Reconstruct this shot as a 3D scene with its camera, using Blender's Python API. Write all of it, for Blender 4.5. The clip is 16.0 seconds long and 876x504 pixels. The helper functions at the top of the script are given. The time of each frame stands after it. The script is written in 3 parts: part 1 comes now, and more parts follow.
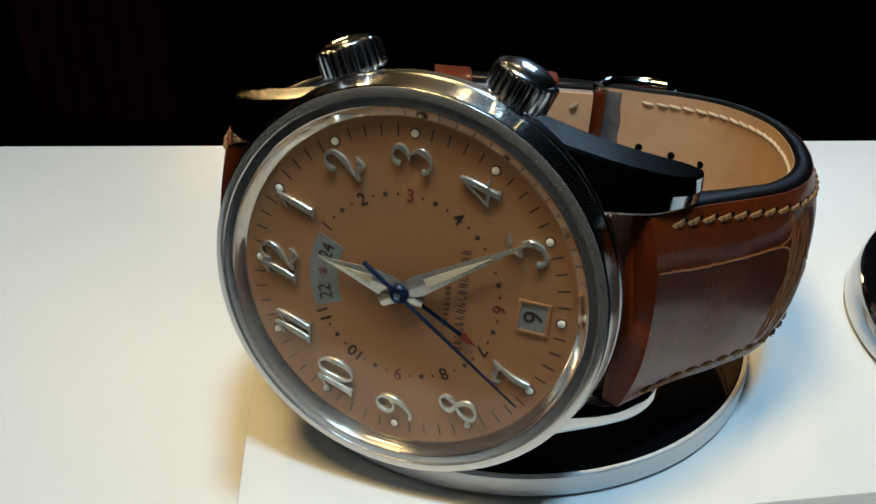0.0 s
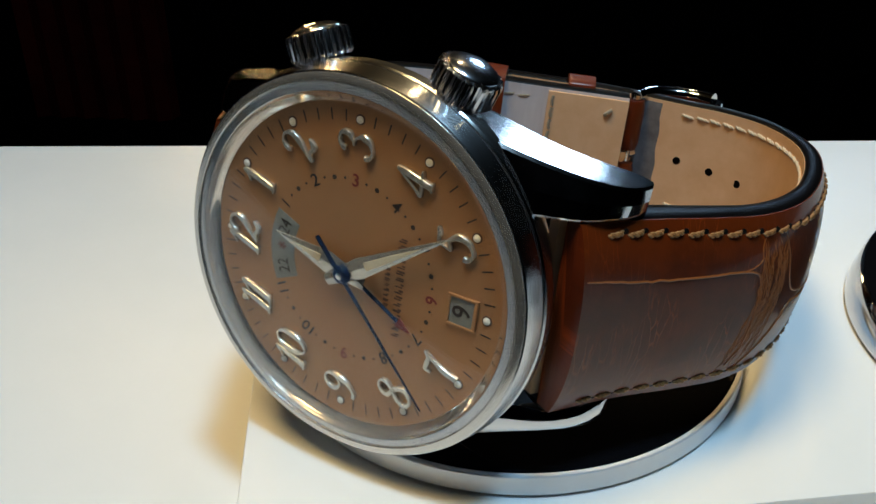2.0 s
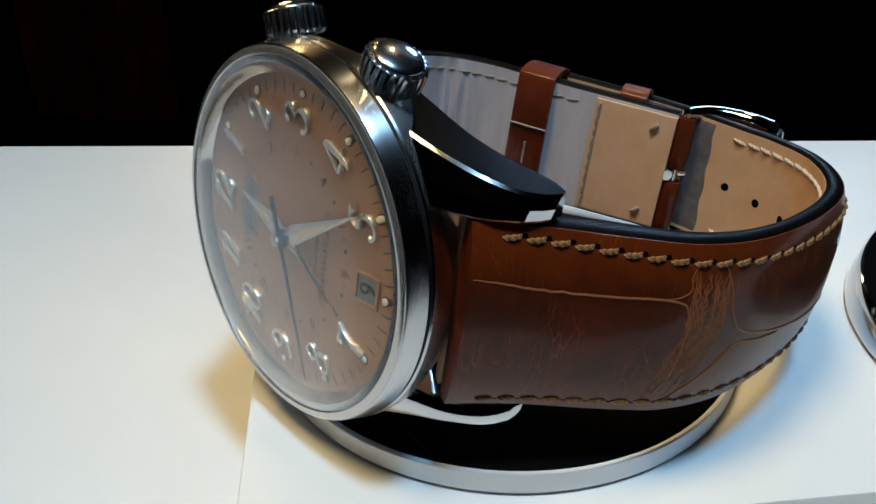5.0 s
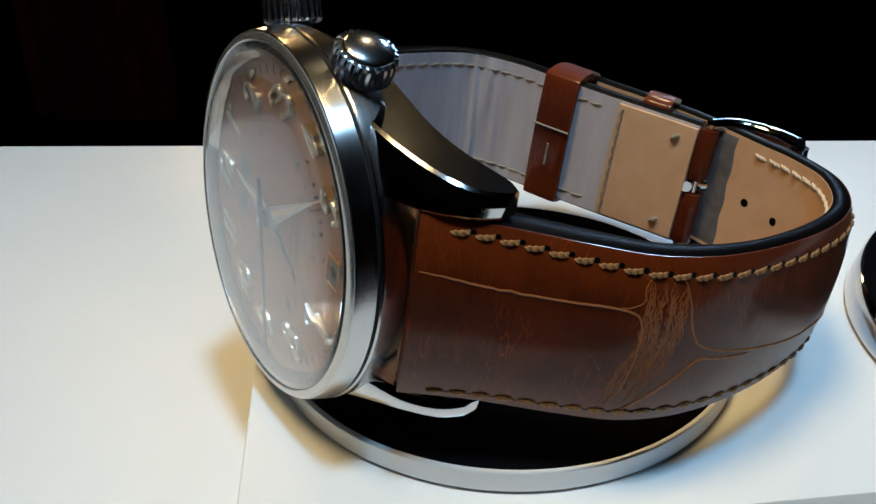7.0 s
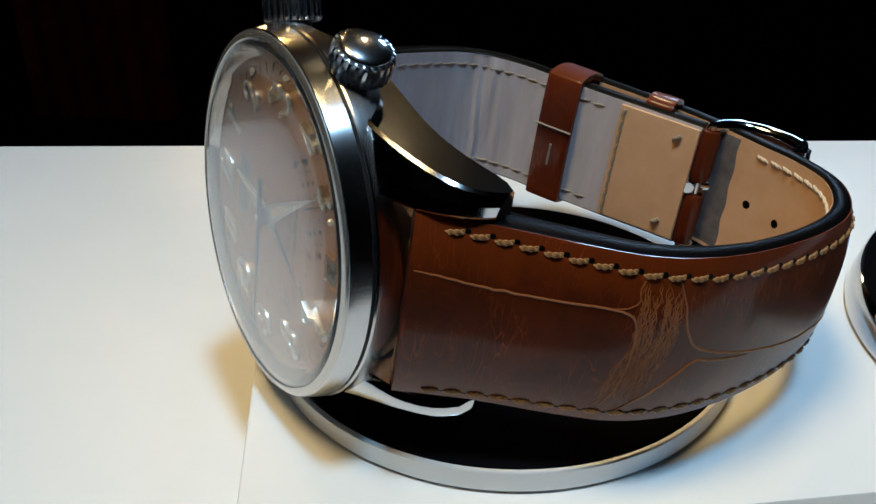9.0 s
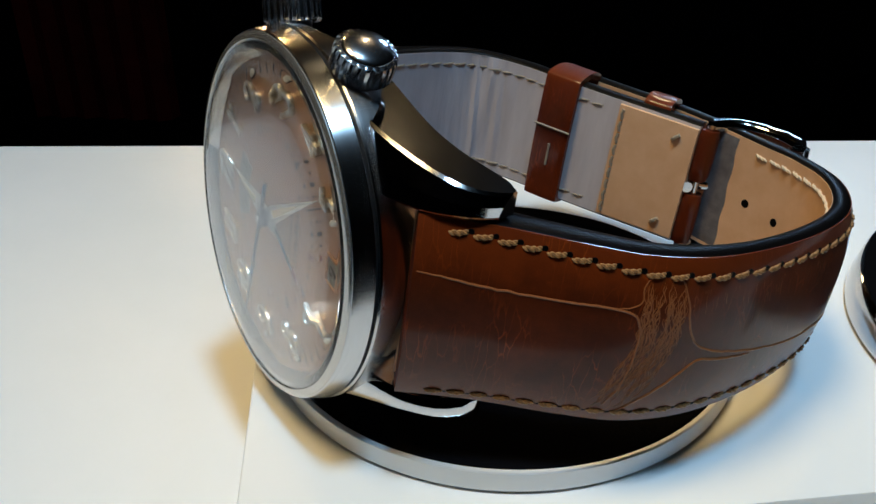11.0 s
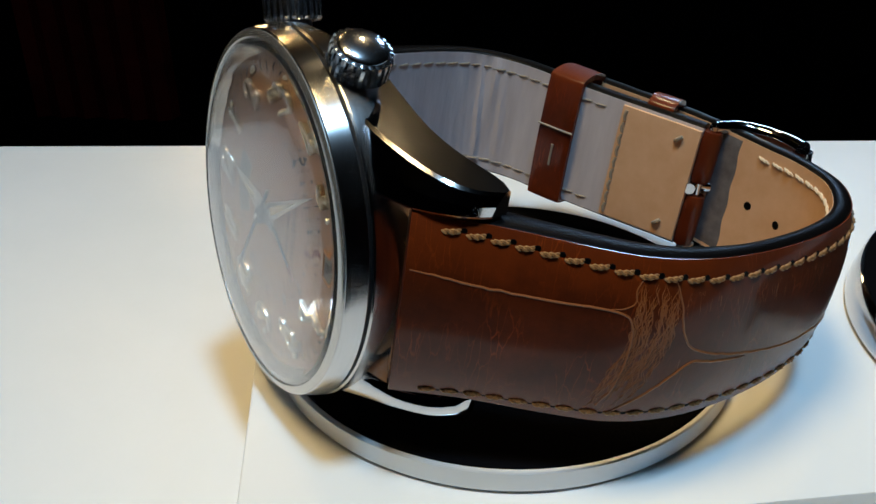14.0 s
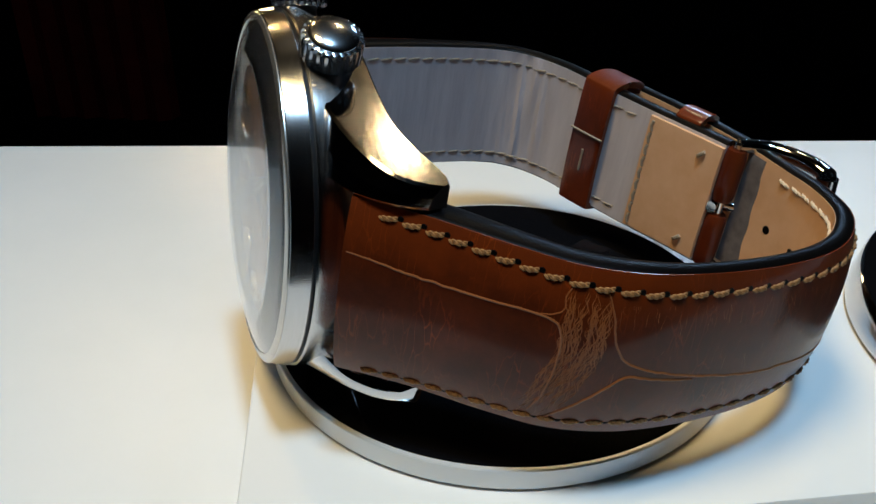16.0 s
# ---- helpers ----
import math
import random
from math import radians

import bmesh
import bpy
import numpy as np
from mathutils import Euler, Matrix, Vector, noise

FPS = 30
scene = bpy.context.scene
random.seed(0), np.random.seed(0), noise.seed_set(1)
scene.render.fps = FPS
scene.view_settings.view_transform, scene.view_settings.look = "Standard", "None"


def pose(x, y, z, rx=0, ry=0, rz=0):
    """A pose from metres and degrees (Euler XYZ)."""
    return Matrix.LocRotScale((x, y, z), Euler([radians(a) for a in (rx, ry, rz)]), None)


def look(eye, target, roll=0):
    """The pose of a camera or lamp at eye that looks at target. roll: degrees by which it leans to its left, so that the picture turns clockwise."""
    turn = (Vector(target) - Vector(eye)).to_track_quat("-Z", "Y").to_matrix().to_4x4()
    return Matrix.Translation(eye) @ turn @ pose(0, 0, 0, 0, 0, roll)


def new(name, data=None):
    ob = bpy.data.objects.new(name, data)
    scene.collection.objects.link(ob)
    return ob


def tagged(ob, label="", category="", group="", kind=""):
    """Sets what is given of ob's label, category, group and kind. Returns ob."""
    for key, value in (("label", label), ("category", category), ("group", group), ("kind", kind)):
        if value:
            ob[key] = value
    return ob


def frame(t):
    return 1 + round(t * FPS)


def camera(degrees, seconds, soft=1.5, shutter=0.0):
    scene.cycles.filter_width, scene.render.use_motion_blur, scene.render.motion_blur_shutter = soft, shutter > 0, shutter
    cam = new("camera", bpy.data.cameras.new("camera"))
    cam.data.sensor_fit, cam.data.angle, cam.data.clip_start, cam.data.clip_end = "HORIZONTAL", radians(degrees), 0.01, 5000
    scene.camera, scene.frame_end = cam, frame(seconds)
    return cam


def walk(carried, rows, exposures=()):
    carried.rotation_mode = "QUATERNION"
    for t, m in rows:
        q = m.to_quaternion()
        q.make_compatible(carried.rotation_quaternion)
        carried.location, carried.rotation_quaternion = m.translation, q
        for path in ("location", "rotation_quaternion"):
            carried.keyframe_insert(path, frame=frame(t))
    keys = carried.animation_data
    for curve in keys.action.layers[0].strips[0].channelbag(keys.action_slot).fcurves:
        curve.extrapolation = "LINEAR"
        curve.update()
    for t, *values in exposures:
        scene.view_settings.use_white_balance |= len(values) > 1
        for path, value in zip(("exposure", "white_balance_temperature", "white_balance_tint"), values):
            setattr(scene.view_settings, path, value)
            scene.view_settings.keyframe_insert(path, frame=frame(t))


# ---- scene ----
# All lengths below are in millimetres until they are scaled by MM.
MM = 0.001

# ---- camera ----
cam = camera(49.5, 16.0)
EYE = Vector((0.0, -0.1021, 0.0693))
AIM = EYE + Vector((-0.0820, 0.8549, -0.5122)) * 0.12
# the camera's white balance drifts a little to the blue once the dial turns away
walk(cam, [(0.0, look(EYE, AIM, -0.1)), (16.0, look(EYE, AIM, -0.1))],
     [(0.0, 0.1, 6050, 10), (2.0, 0.08, 5950, 11), (4.0, 0.06, 5550, 11), (6.5, 0.08, 5700, 12), (16.0, 0.08, 5750, 12)])

# ---- world and lamps ----
world = bpy.data.worlds.new("dim_hall")
scene.world = world
world.use_nodes = True
world.node_tree.nodes["Background"].inputs["Color"].default_value = (0.35, 0.45, 0.7, 1)
world.node_tree.nodes["Background"].inputs["Strength"].default_value = 0.02


def area_lamp(name, eye, target, size, watts, color, size_y=None):
    data = bpy.data.lights.new(name, "AREA")
    data.energy, data.color, data.size = watts, color, size
    if size_y:
        data.shape, data.size_y = "RECTANGLE", size_y
    ob = new(name, data)
    ob.matrix_world = look(eye, target)
    return tagged(ob, "lamp by the white display table, showcase or added", "lamp", kind="structure")


area_lamp("cool_lamp", (0.10, -0.16, 0.79), (0, 0, 0), 0.10, 3.75, (0.5, 0.8, 1.0))
spot = bpy.data.lights.new("warm_spot", "SPOT")
spot.energy, spot.color, spot.shadow_soft_size, spot.spot_size, spot.spot_blend = 18.5, (1.0, 0.69, 0.28), 0.13, radians(21.5), 0.65
spot_lamp = new("warm_spot", spot)
spot_lamp.matrix_world = look((-0.18, -0.14, 0.79), (0.012, -0.022, 0))
tagged(spot_lamp, "warm showcase spotlight above the white display table", "lamp", kind="structure")
area_lamp("cool_rear_lamp", (0.224, 0.69, 0.32), (0, 0, 0.02), 0.08, 0.6, (0.55, 0.78, 1.0))
area_lamp("warm_high_lamp", (0.113, 0.516, 0.613), (0, 0, 0.02), 0.03, 0.3, (1.0, 0.72, 0.34))
# added low lamp, in place of warm-lit things behind; gilds the left lugs
area_lamp("warm_low_fill", (-0.27, 0.75, 0.045), (0, 0, 0.03), 0.05, 0.35, (1.0, 0.66, 0.26))
area_lamp("warm_rear_lamp", (-0.42, 0.66, 0.60), (0, 0, 0.02), 0.06, 1.2, (1.0, 0.62, 0.22))


# ---- materials ----
def material(name, color, rough=0.5, metal=0.0, coat=0.0, **more):
    m = bpy.data.materials.new(name)
    m.use_nodes = True
    b = m.node_tree.nodes["Principled BSDF"]
    b.inputs["Base Color"].default_value = (*color, 1)
    b.inputs["Roughness"].default_value = rough
    b.inputs["Metallic"].default_value = metal
    b.inputs["Coat Weight"].default_value = coat
    for k, v in more.items():
        b.inputs[k.replace("_", " ")].default_value = v
    return m


def link(m, a, out, b, inp):
    m.node_tree.links.new(a.outputs[out], b.inputs[inp])


def node(m, kind, **inputs):
    n = m.node_tree.nodes.new(kind)
    for k, v in inputs.items():
        n.inputs[k.replace("_", " ")].default_value = v
    return n


def ramp(m, stops):
    n = m.node_tree.nodes.new("ShaderNodeValToRGB")
    e = n.color_ramp.elements
    while len(e) < len(stops):
        e.new(0.5)
    for k, (p, c) in zip(e, stops):
        k.position, k.color = p, (*c, 1)
    return n


def noisy(m, scale, stops, rough=None, bump=0.0, bump_scale=None, stretch=(1, 1, 1), depth=0.00005):
    """Colour, roughness and fine relief from object-space noise."""
    b = m.node_tree.nodes["Principled BSDF"]
    co = node(m, "ShaderNodeTexCoord")
    mp = node(m, "ShaderNodeMapping", Scale=stretch)
    link(m, co, "Object", mp, "Vector")
    n = node(m, "ShaderNodeTexNoise", Scale=scale, Detail=6.0, Roughness=0.6)
    link(m, mp, "Vector", n, "Vector")
    if stops:
        r = ramp(m, stops)
        link(m, n, "Fac", r, "Fac")
        link(m, r, "Color", b, "Base Color")
    if rough:
        q = node(m, "ShaderNodeMapRange", To_Min=rough[0], To_Max=rough[1])
        link(m, n, "Fac", q, "Value")
        link(m, q, "Result", b, "Roughness")
    if bump:
        n2 = node(m, "ShaderNodeTexNoise", Scale=bump_scale or scale * 4, Detail=5.0)
        link(m, mp, "Vector", n2, "Vector")
        bp = node(m, "ShaderNodeBump", Strength=bump, Distance=depth)
        link(m, n2, "Fac", bp, "Height")
        link(m, bp, "Normal", b, "Normal")
    return m


STEEL = noisy(material("polished_steel", (0.62, 0.62, 0.63), 0.1, 1.0), 300, None, (0.04, 0.14))


def brushed(name, color, rough, aniso, stretch, axis=None, lo=0.9, hi=1.08, bump=0.1, grain=7000):
    """Steel with fine parallel scratches; stretch says how the scratches run."""
    m = material(name, color, 0.3, 1.0, Anisotropic=aniso)
    tone = [(0.3, tuple(c * lo for c in color)), (0.7, tuple(min(c * hi, 0.9) for c in color))]
    noisy(m, grain, tone, rough, bump, grain * 1.3, stretch, 0.00002)
    if axis:
        tn = m.node_tree.nodes.new("ShaderNodeTangent")
        tn.direction_type, tn.axis = "RADIAL", axis
        link(m, tn, "Tangent", m.node_tree.nodes["Principled BSDF"], "Tangent")
    return m


BRUSHED = brushed("brushed_steel_case", (0.6, 0.6, 0.61), (0.2, 0.28), 0.85, (0.02, 1, 0.02), "Y")
BRUSHED.node_tree.nodes["Principled BSDF"].inputs["Anisotropic Rotation"].default_value = 0.25
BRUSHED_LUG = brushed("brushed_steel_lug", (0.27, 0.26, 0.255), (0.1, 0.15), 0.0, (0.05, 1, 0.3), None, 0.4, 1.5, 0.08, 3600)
SATIN = noisy(material("satin_steel", (0.66, 0.63, 0.59), 0.25, 0.85), 400, None, (0.16, 0.3))
FLANGE = noisy(material("polished_flange", (0.82, 0.74, 0.65), 0.1, 1.0), 400, None, (0.06, 0.14))
CROWN_STEEL = noisy(material("crown_steel", (0.6, 0.61, 0.64), 0.2, 1.0), 300, None, (0.15, 0.25))
# near-black colour holds the shade of the case groove, crown tubes and feet
SHADED_STEEL = material("shadowed_groove", (0.02, 0.02, 0.022), 0.4, 0.6)
DIAL = noisy(material("salmon_dial", (0.42, 0.2, 0.1), 0.32, 0.35), 2500, [(0.3, (0.29, 0.148, 0.066)), (0.7, (0.335, 0.177, 0.082))], (0.28, 0.4), 0.1, 6000)
INK = material("black_ink", (0.02, 0.015, 0.014), 0.5)
RED_INK = material("red_ink", (0.13, 0.012, 0.01), 0.5)
SILVER = noisy(material("silvered_hand", (0.9, 0.88, 0.82), 0.25, 1.0), 2000, None, (0.18, 0.32))
APPLIED = noisy(material("silvered_numeral", (0.58, 0.55, 0.48), 0.22, 0.8), 1500, None, (0.16, 0.3))
LUME = material("cream_infill", (0.42, 0.38, 0.28), 0.6)
DOT = material("pearl_dot", (0.6, 0.6, 0.55), 0.35)
PRINT = material("brown_print", (0.07, 0.035, 0.022), 0.6)
BLUE = material("blued_steel", (0.02, 0.05, 0.12), 0.25, 0.8)
WINDOW = noisy(material("grey_date_disc", (0.2, 0.22, 0.21), 0.5), 1500, [(0.3, (0.12, 0.135, 0.13)), (0.7, (0.17, 0.185, 0.175))])
GLASS = material("sapphire", (1, 1, 1), 0.01, IOR=1.3, Specular_IOR_Level=0.3, Transmission_Weight=1.0, Coat_Roughness=0.27, Coat_IOR=3.9)
# the curved glass mirrors its surroundings strongly at a flat angle
GLANCE = GLASS.node_tree.nodes.new("ShaderNodeLayerWeight")
GLOSS_SPAN = node(GLASS, "ShaderNodeMapRange", From_Min=0.38, From_Max=0.66)
link(GLASS, GLANCE, "Facing", GLOSS_SPAN, "Value")
link(GLASS, GLOSS_SPAN, "Result", GLASS.node_tree.nodes["Principled BSDF"], "Coat Weight")
EDGE = noisy(material("black_edge_paint", (0.003, 0.0026, 0.0026), 0.25, Specular_IOR_Level=0.05), 2200, None, (0.25, 0.45), 0.6, 3500)
LINING = noisy(material("grey_lining", (0.5, 0.46, 0.47), 0.65), 350, [(0.3, (0.50, 0.455, 0.485)), (0.7, (0.64, 0.59, 0.615))], None, 0.8, 420, (1, 1, 0.16), 0.0004)
TAN = noisy(material("tan_lining", (0.72, 0.46, 0.28), 0.6), 300, [(0.3, (0.69, 0.40, 0.21)), (0.7, (0.77, 0.48, 0.28))], None, 0.3, 2500)
WORN = noisy(material("worn_grey_lining", (0.2, 0.185, 0.19), 0.7), 600, [(0.3, (0.10, 0.09, 0.095)), (0.7, (0.18, 0.165, 0.17))], None, 0.5, 2500)
THREAD = noisy(material("ochre_thread", (0.3, 0.14, 0.04), 0.6), 3000, [(0.3, (0.13, 0.055, 0.015)), (0.7, (0.38, 0.19, 0.06))])
CREAM_THREAD = material("cream_thread", (0.72, 0.58, 0.4), 0.7)
PALE_THREAD = material("beige_thread", (0.36, 0.3, 0.22), 0.7)
CREASE = material("rubbed_crease", (0.25, 0.078, 0.016), 0.4)
WHITE = noisy(material("white_laminate", (0.8, 0.8, 0.79), 0.45), 30, [(0.3, (0.77, 0.78, 0.77)), (0.7, (0.82, 0.82, 0.81))])
BLACK_GLOSS = noisy(material("black_acrylic", (0.004, 0.004, 0.005), 0.05), 200, None, (0.02, 0.07))
RIM = noisy(material("satin_aluminium", (0.74, 0.76, 0.78), 0.3, 0.35), 400, None, (0.25, 0.4))
CURTAIN = noisy(material("black_cloth", (0.004, 0.004, 0.005), 1.0, Specular_IOR_Level=0.0), 20, [(0.3, (0.0005, 0.0005, 0.0007)), (0.7, (0.0012, 0.001, 0.0012))])


RED_CLOTH = noisy(material("dark_red_cloth", (0.02, 0.002, 0.002), 1.0, Specular_IOR_Level=0.0), 20, [(0.3, (0.012, 0.0012, 0.0012)), (0.7, (0.03, 0.0024, 0.002))])


def leather(name, dark, light):
    m = material(name, dark, 0.42, coat=0.4, Specular_IOR_Level=0.15, Coat_Roughness=0.115)
    b = m.node_tree.nodes["Principled BSDF"]
    at = node(m, "ShaderNodeAttribute")
    at.attribute_name = "grain"
    n1 = node(m, "ShaderNodeTexNoise", Scale=0.13, Detail=6.0, Roughness=0.7)
    link(m, at, "Vector", n1, "Vector")
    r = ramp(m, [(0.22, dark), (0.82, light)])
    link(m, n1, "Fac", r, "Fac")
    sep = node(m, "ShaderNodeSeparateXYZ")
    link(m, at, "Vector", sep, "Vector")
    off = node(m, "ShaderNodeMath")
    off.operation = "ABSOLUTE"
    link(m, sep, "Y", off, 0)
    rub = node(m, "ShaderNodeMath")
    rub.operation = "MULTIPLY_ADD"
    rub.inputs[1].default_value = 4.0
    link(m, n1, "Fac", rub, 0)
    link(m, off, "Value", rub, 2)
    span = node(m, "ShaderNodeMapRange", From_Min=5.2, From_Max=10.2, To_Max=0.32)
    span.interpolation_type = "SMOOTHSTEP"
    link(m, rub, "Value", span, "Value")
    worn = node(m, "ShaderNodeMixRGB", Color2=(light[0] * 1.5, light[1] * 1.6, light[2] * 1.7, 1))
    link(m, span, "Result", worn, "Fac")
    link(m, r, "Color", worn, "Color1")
    mp = node(m, "ShaderNodeMapping", Scale=(1.5, 0.3, 1))
    link(m, at, "Vector", mp, "Vector")
    vo = node(m, "ShaderNodeTexVoronoi", Scale=1.1)
    vo.feature = "DISTANCE_TO_EDGE"
    wob = node(m, "ShaderNodeTexNoise", Scale=1.5, Detail=3.0)
    link(m, mp, "Vector", wob, "Vector")
    mixv = node(m, "ShaderNodeMixRGB", Fac=0.35)
    link(m, mp, "Vector", mixv, "Color1")
    link(m, wob, "Color", mixv, "Color2")
    link(m, mixv, "Color", vo, "Vector")
    cr = ramp(m, [(0.0, (1, 1, 1)), (0.034, (0, 0, 0))])
    link(m, vo, "Distance", cr, "Fac")
    patch = node(m, "ShaderNodeTexNoise", Scale=0.16, Detail=2.0)
    link(m, at, "Vector", patch, "Vector")
    pr = ramp(m, [(0.47, (0, 0, 0)), (0.72, (0.85, 0.85, 0.85))])
    link(m, patch, "Fac", pr, "Fac")
    mul = node(m, "ShaderNodeMath")
    mul.operation = "MULTIPLY"
    link(m, cr, "Color", mul, 0)
    link(m, pr, "Color", mul, 1)
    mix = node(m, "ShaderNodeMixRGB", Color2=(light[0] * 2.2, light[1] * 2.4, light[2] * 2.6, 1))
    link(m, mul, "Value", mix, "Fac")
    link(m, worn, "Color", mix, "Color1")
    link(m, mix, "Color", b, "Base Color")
    fine = node(m, "ShaderNodeTexNoise", Scale=6.0, Detail=4.0)
    link(m, at, "Vector", fine, "Vector")
    sub = node(m, "ShaderNodeMath")
    sub.operation = "SUBTRACT"
    link(m, fine, "Fac", sub, 0)
    link(m, mul, "Value", sub, 1)
    wave = node(m, "ShaderNodeTexNoise", Scale=0.22, Detail=2.0)
    link(m, at, "Vector", wave, "Vector")
    b0 = node(m, "ShaderNodeBump", Strength=0.14, Distance=0.0004)
    link(m, wave, "Fac", b0, "Height")
    bp = node(m, "ShaderNodeBump", Strength=0.42, Distance=0.00006)
    link(m, b0, "Normal", bp, "Normal")
    link(m, sub, "Value", bp, "Height")
    link(m, bp, "Normal", b, "Normal")
    return m


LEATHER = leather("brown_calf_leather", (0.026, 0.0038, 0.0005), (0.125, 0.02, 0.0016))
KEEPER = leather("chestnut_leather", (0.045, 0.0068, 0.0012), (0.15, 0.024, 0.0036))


# ---- builders ----
def part(name, bm, mat, parent=None, label="", smooth=True):
    me = bpy.data.meshes.new(name)
    bmesh.ops.recalc_face_normals(bm, faces=bm.faces)
    bm.to_mesh(me)
    bm.free()
    if smooth:
        for f in me.polygons:
            f.use_smooth = True
        me.set_sharp_from_angle(angle=radians(38))
    me.materials.append(mat)
    ob = new(name, me)
    ob.parent = parent
    return tagged(ob, label)


def same(ob, m, parent=None):
    """Another object on the mesh of ob."""
    o = new(ob.name.split(".")[0], ob.data)
    o.parent = parent or ob.parent
    o.matrix_local = m
    return o


def bm_lathe(profile, n=96, closed=True, centre=(0, 0), axis="y"):
    """Turns (r, h) pairs about the local y axis (or z). A closed profile is a ring."""
    bm = bmesh.new()
    rings = []
    for r, h in profile:
        if r < 1e-6:
            p = (centre[0], h, centre[1]) if axis == "y" else (centre[0], centre[1], h)
            rings.append([bm.verts.new(Vector(p) * MM)])
            continue
        ring = []
        for i in range(n):
            a = 2 * math.pi * i / n
            c, s = r * math.cos(a), r * math.sin(a)
            p = (centre[0] + c, h, centre[1] + s) if axis == "y" else (centre[0] + c, centre[1] + s, h)
            ring.append(bm.verts.new(Vector(p) * MM))
        rings.append(ring)
    pairs = list(zip(rings, rings[1:])) + ([(rings[-1], rings[0])] if closed else [])
    for a, b in pairs:
        for i in range(n):
            j = (i + 1) % n
            q = [a[i % len(a)], a[j % len(a)], b[j % len(b)], b[i % len(b)]]
            q = list(dict.fromkeys(q))
            if len(q) > 2:
                bm.faces.new(q)
    return bm


def bm_prism(outline, axis, lo, hi, bevel=0.0, seg=2):
    """A flat outline (pairs) pushed from lo to hi along an axis (0, 1 or 2)."""
    bm = bmesh.new()

    def put(u, v, w):
        c = [0, 0, 0]
        c[axis] = w
        o = [k for k in range(3) if k != axis]
        c[o[0]], c[o[1]] = u, v
        return bm.verts.new(Vector(c) * MM)
    a = [put(u, v, lo) for u, v in outline]
    b = [put(u, v, hi) for u, v in outline]
    bm.faces.new(a)
    bm.faces.new(b[::-1])
    for i in range(len(a)):
        j = (i + 1) % len(a)
        bm.faces.new((a[i], b[i], b[j], a[j]))
    if bevel:
        bmesh.ops.bevel(bm, geom=list(bm.edges), offset=bevel * MM, segments=seg, profile=0.5, affect="EDGES", clamp_overlap=True)
    return bm


def bm_box(lo, hi, bevel=0.0, seg=2):
    return bm_prism([(lo[0], lo[1]), (hi[0], lo[1]), (hi[0], hi[1]), (lo[0], hi[1])], 2, lo[2], hi[2], bevel, seg)


def spline(points, n):
    """n + 1 points along a smooth curve through the given ones, evenly spaced."""
    P = [Vector(p) for p in points]
    Q = [P[0] * 2 - P[1]] + P + [P[-1] * 2 - P[-2]]
    fine = []
    for k in range(1, len(Q) - 2):
        for j in range(40):
            t = j / 40
            a, b, c, d = Q[k - 1:k + 3]
            fine.append(0.5 * ((2 * b) + (c - a) * t + (2 * a - 5 * b + 4 * c - d) * t * t + (3 * b - a - 3 * c + d) * t ** 3))
    fine.append(P[-1])
    L = [0.0]
    for a, b in zip(fine, fine[1:]):
        L.append(L[-1] + (b - a).length)
    out, k = [], 0
    for i in range(n + 1):
        s = L[-1] * i / n
        while k < len(L) - 2 and L[k + 1] < s:
            k += 1
        f = (s - L[k]) / max(L[k + 1] - L[k], 1e-9)
        out.append(fine[k].lerp(fine[k + 1], min(max(f, 0), 1)))
    return out, L[-1]


def bm_tube(points, radius, n=8, flat=1.0):
    bm = bmesh.new()
    P = [Vector(p) for p in points]
    rings = []
    for i, p in enumerate(P):
        t = (P[min(i + 1, len(P) - 1)] - P[max(i - 1, 0)]).normalized()
        u = t.cross(Vector((0.13, 0.31, 0.94))).normalized()
        v = t.cross(u)
        r = radius(i / (len(P) - 1)) if callable(radius) else radius
        rings.append([bm.verts.new((p + u * r * math.cos(a) + v * r * flat * math.sin(a)) * MM) for a in [2 * math.pi * k / n for k in range(n)]])
    for a, b in zip(rings, rings[1:]):
        for k in range(n):
            bm.faces.new((a[k], a[(k + 1) % n], b[(k + 1) % n], b[k]))
    bm.faces.new(rings[0][::-1])
    bm.faces.new(rings[-1])
    return bm


def bm_text(text, size, depth, bold=0.0, shear=0.0, bevel=0.0):
    """Letters in the xy plane, centred, millimetres."""
    cu = bpy.data.curves.new("letters", "FONT")
    cu.body, cu.size, cu.extrude, cu.offset, cu.shear, cu.bevel_depth = text, size, depth, bold, shear, bevel
    cu.align_x, cu.align_y, cu.resolution_u = "CENTER", "CENTER", 6
    ob = new("letters", cu)
    me = bpy.data.meshes.new_from_object(ob.evaluated_get(bpy.context.evaluated_depsgraph_get()))
    bpy.data.objects.remove(ob)
    bm = bmesh.new()
    bm.from_mesh(me)
    bpy.data.meshes.remove(me)
    lo = [min(v.co[k] for v in bm.verts) for k in range(2)]
    hi = [max(v.co[k] for v in bm.verts) for k in range(2)]
    bmesh.ops.translate(bm, verts=bm.verts, vec=(-(lo[0] + hi[0]) / 2, -(lo[1] + hi[1]) / 2, 0))
    return bm


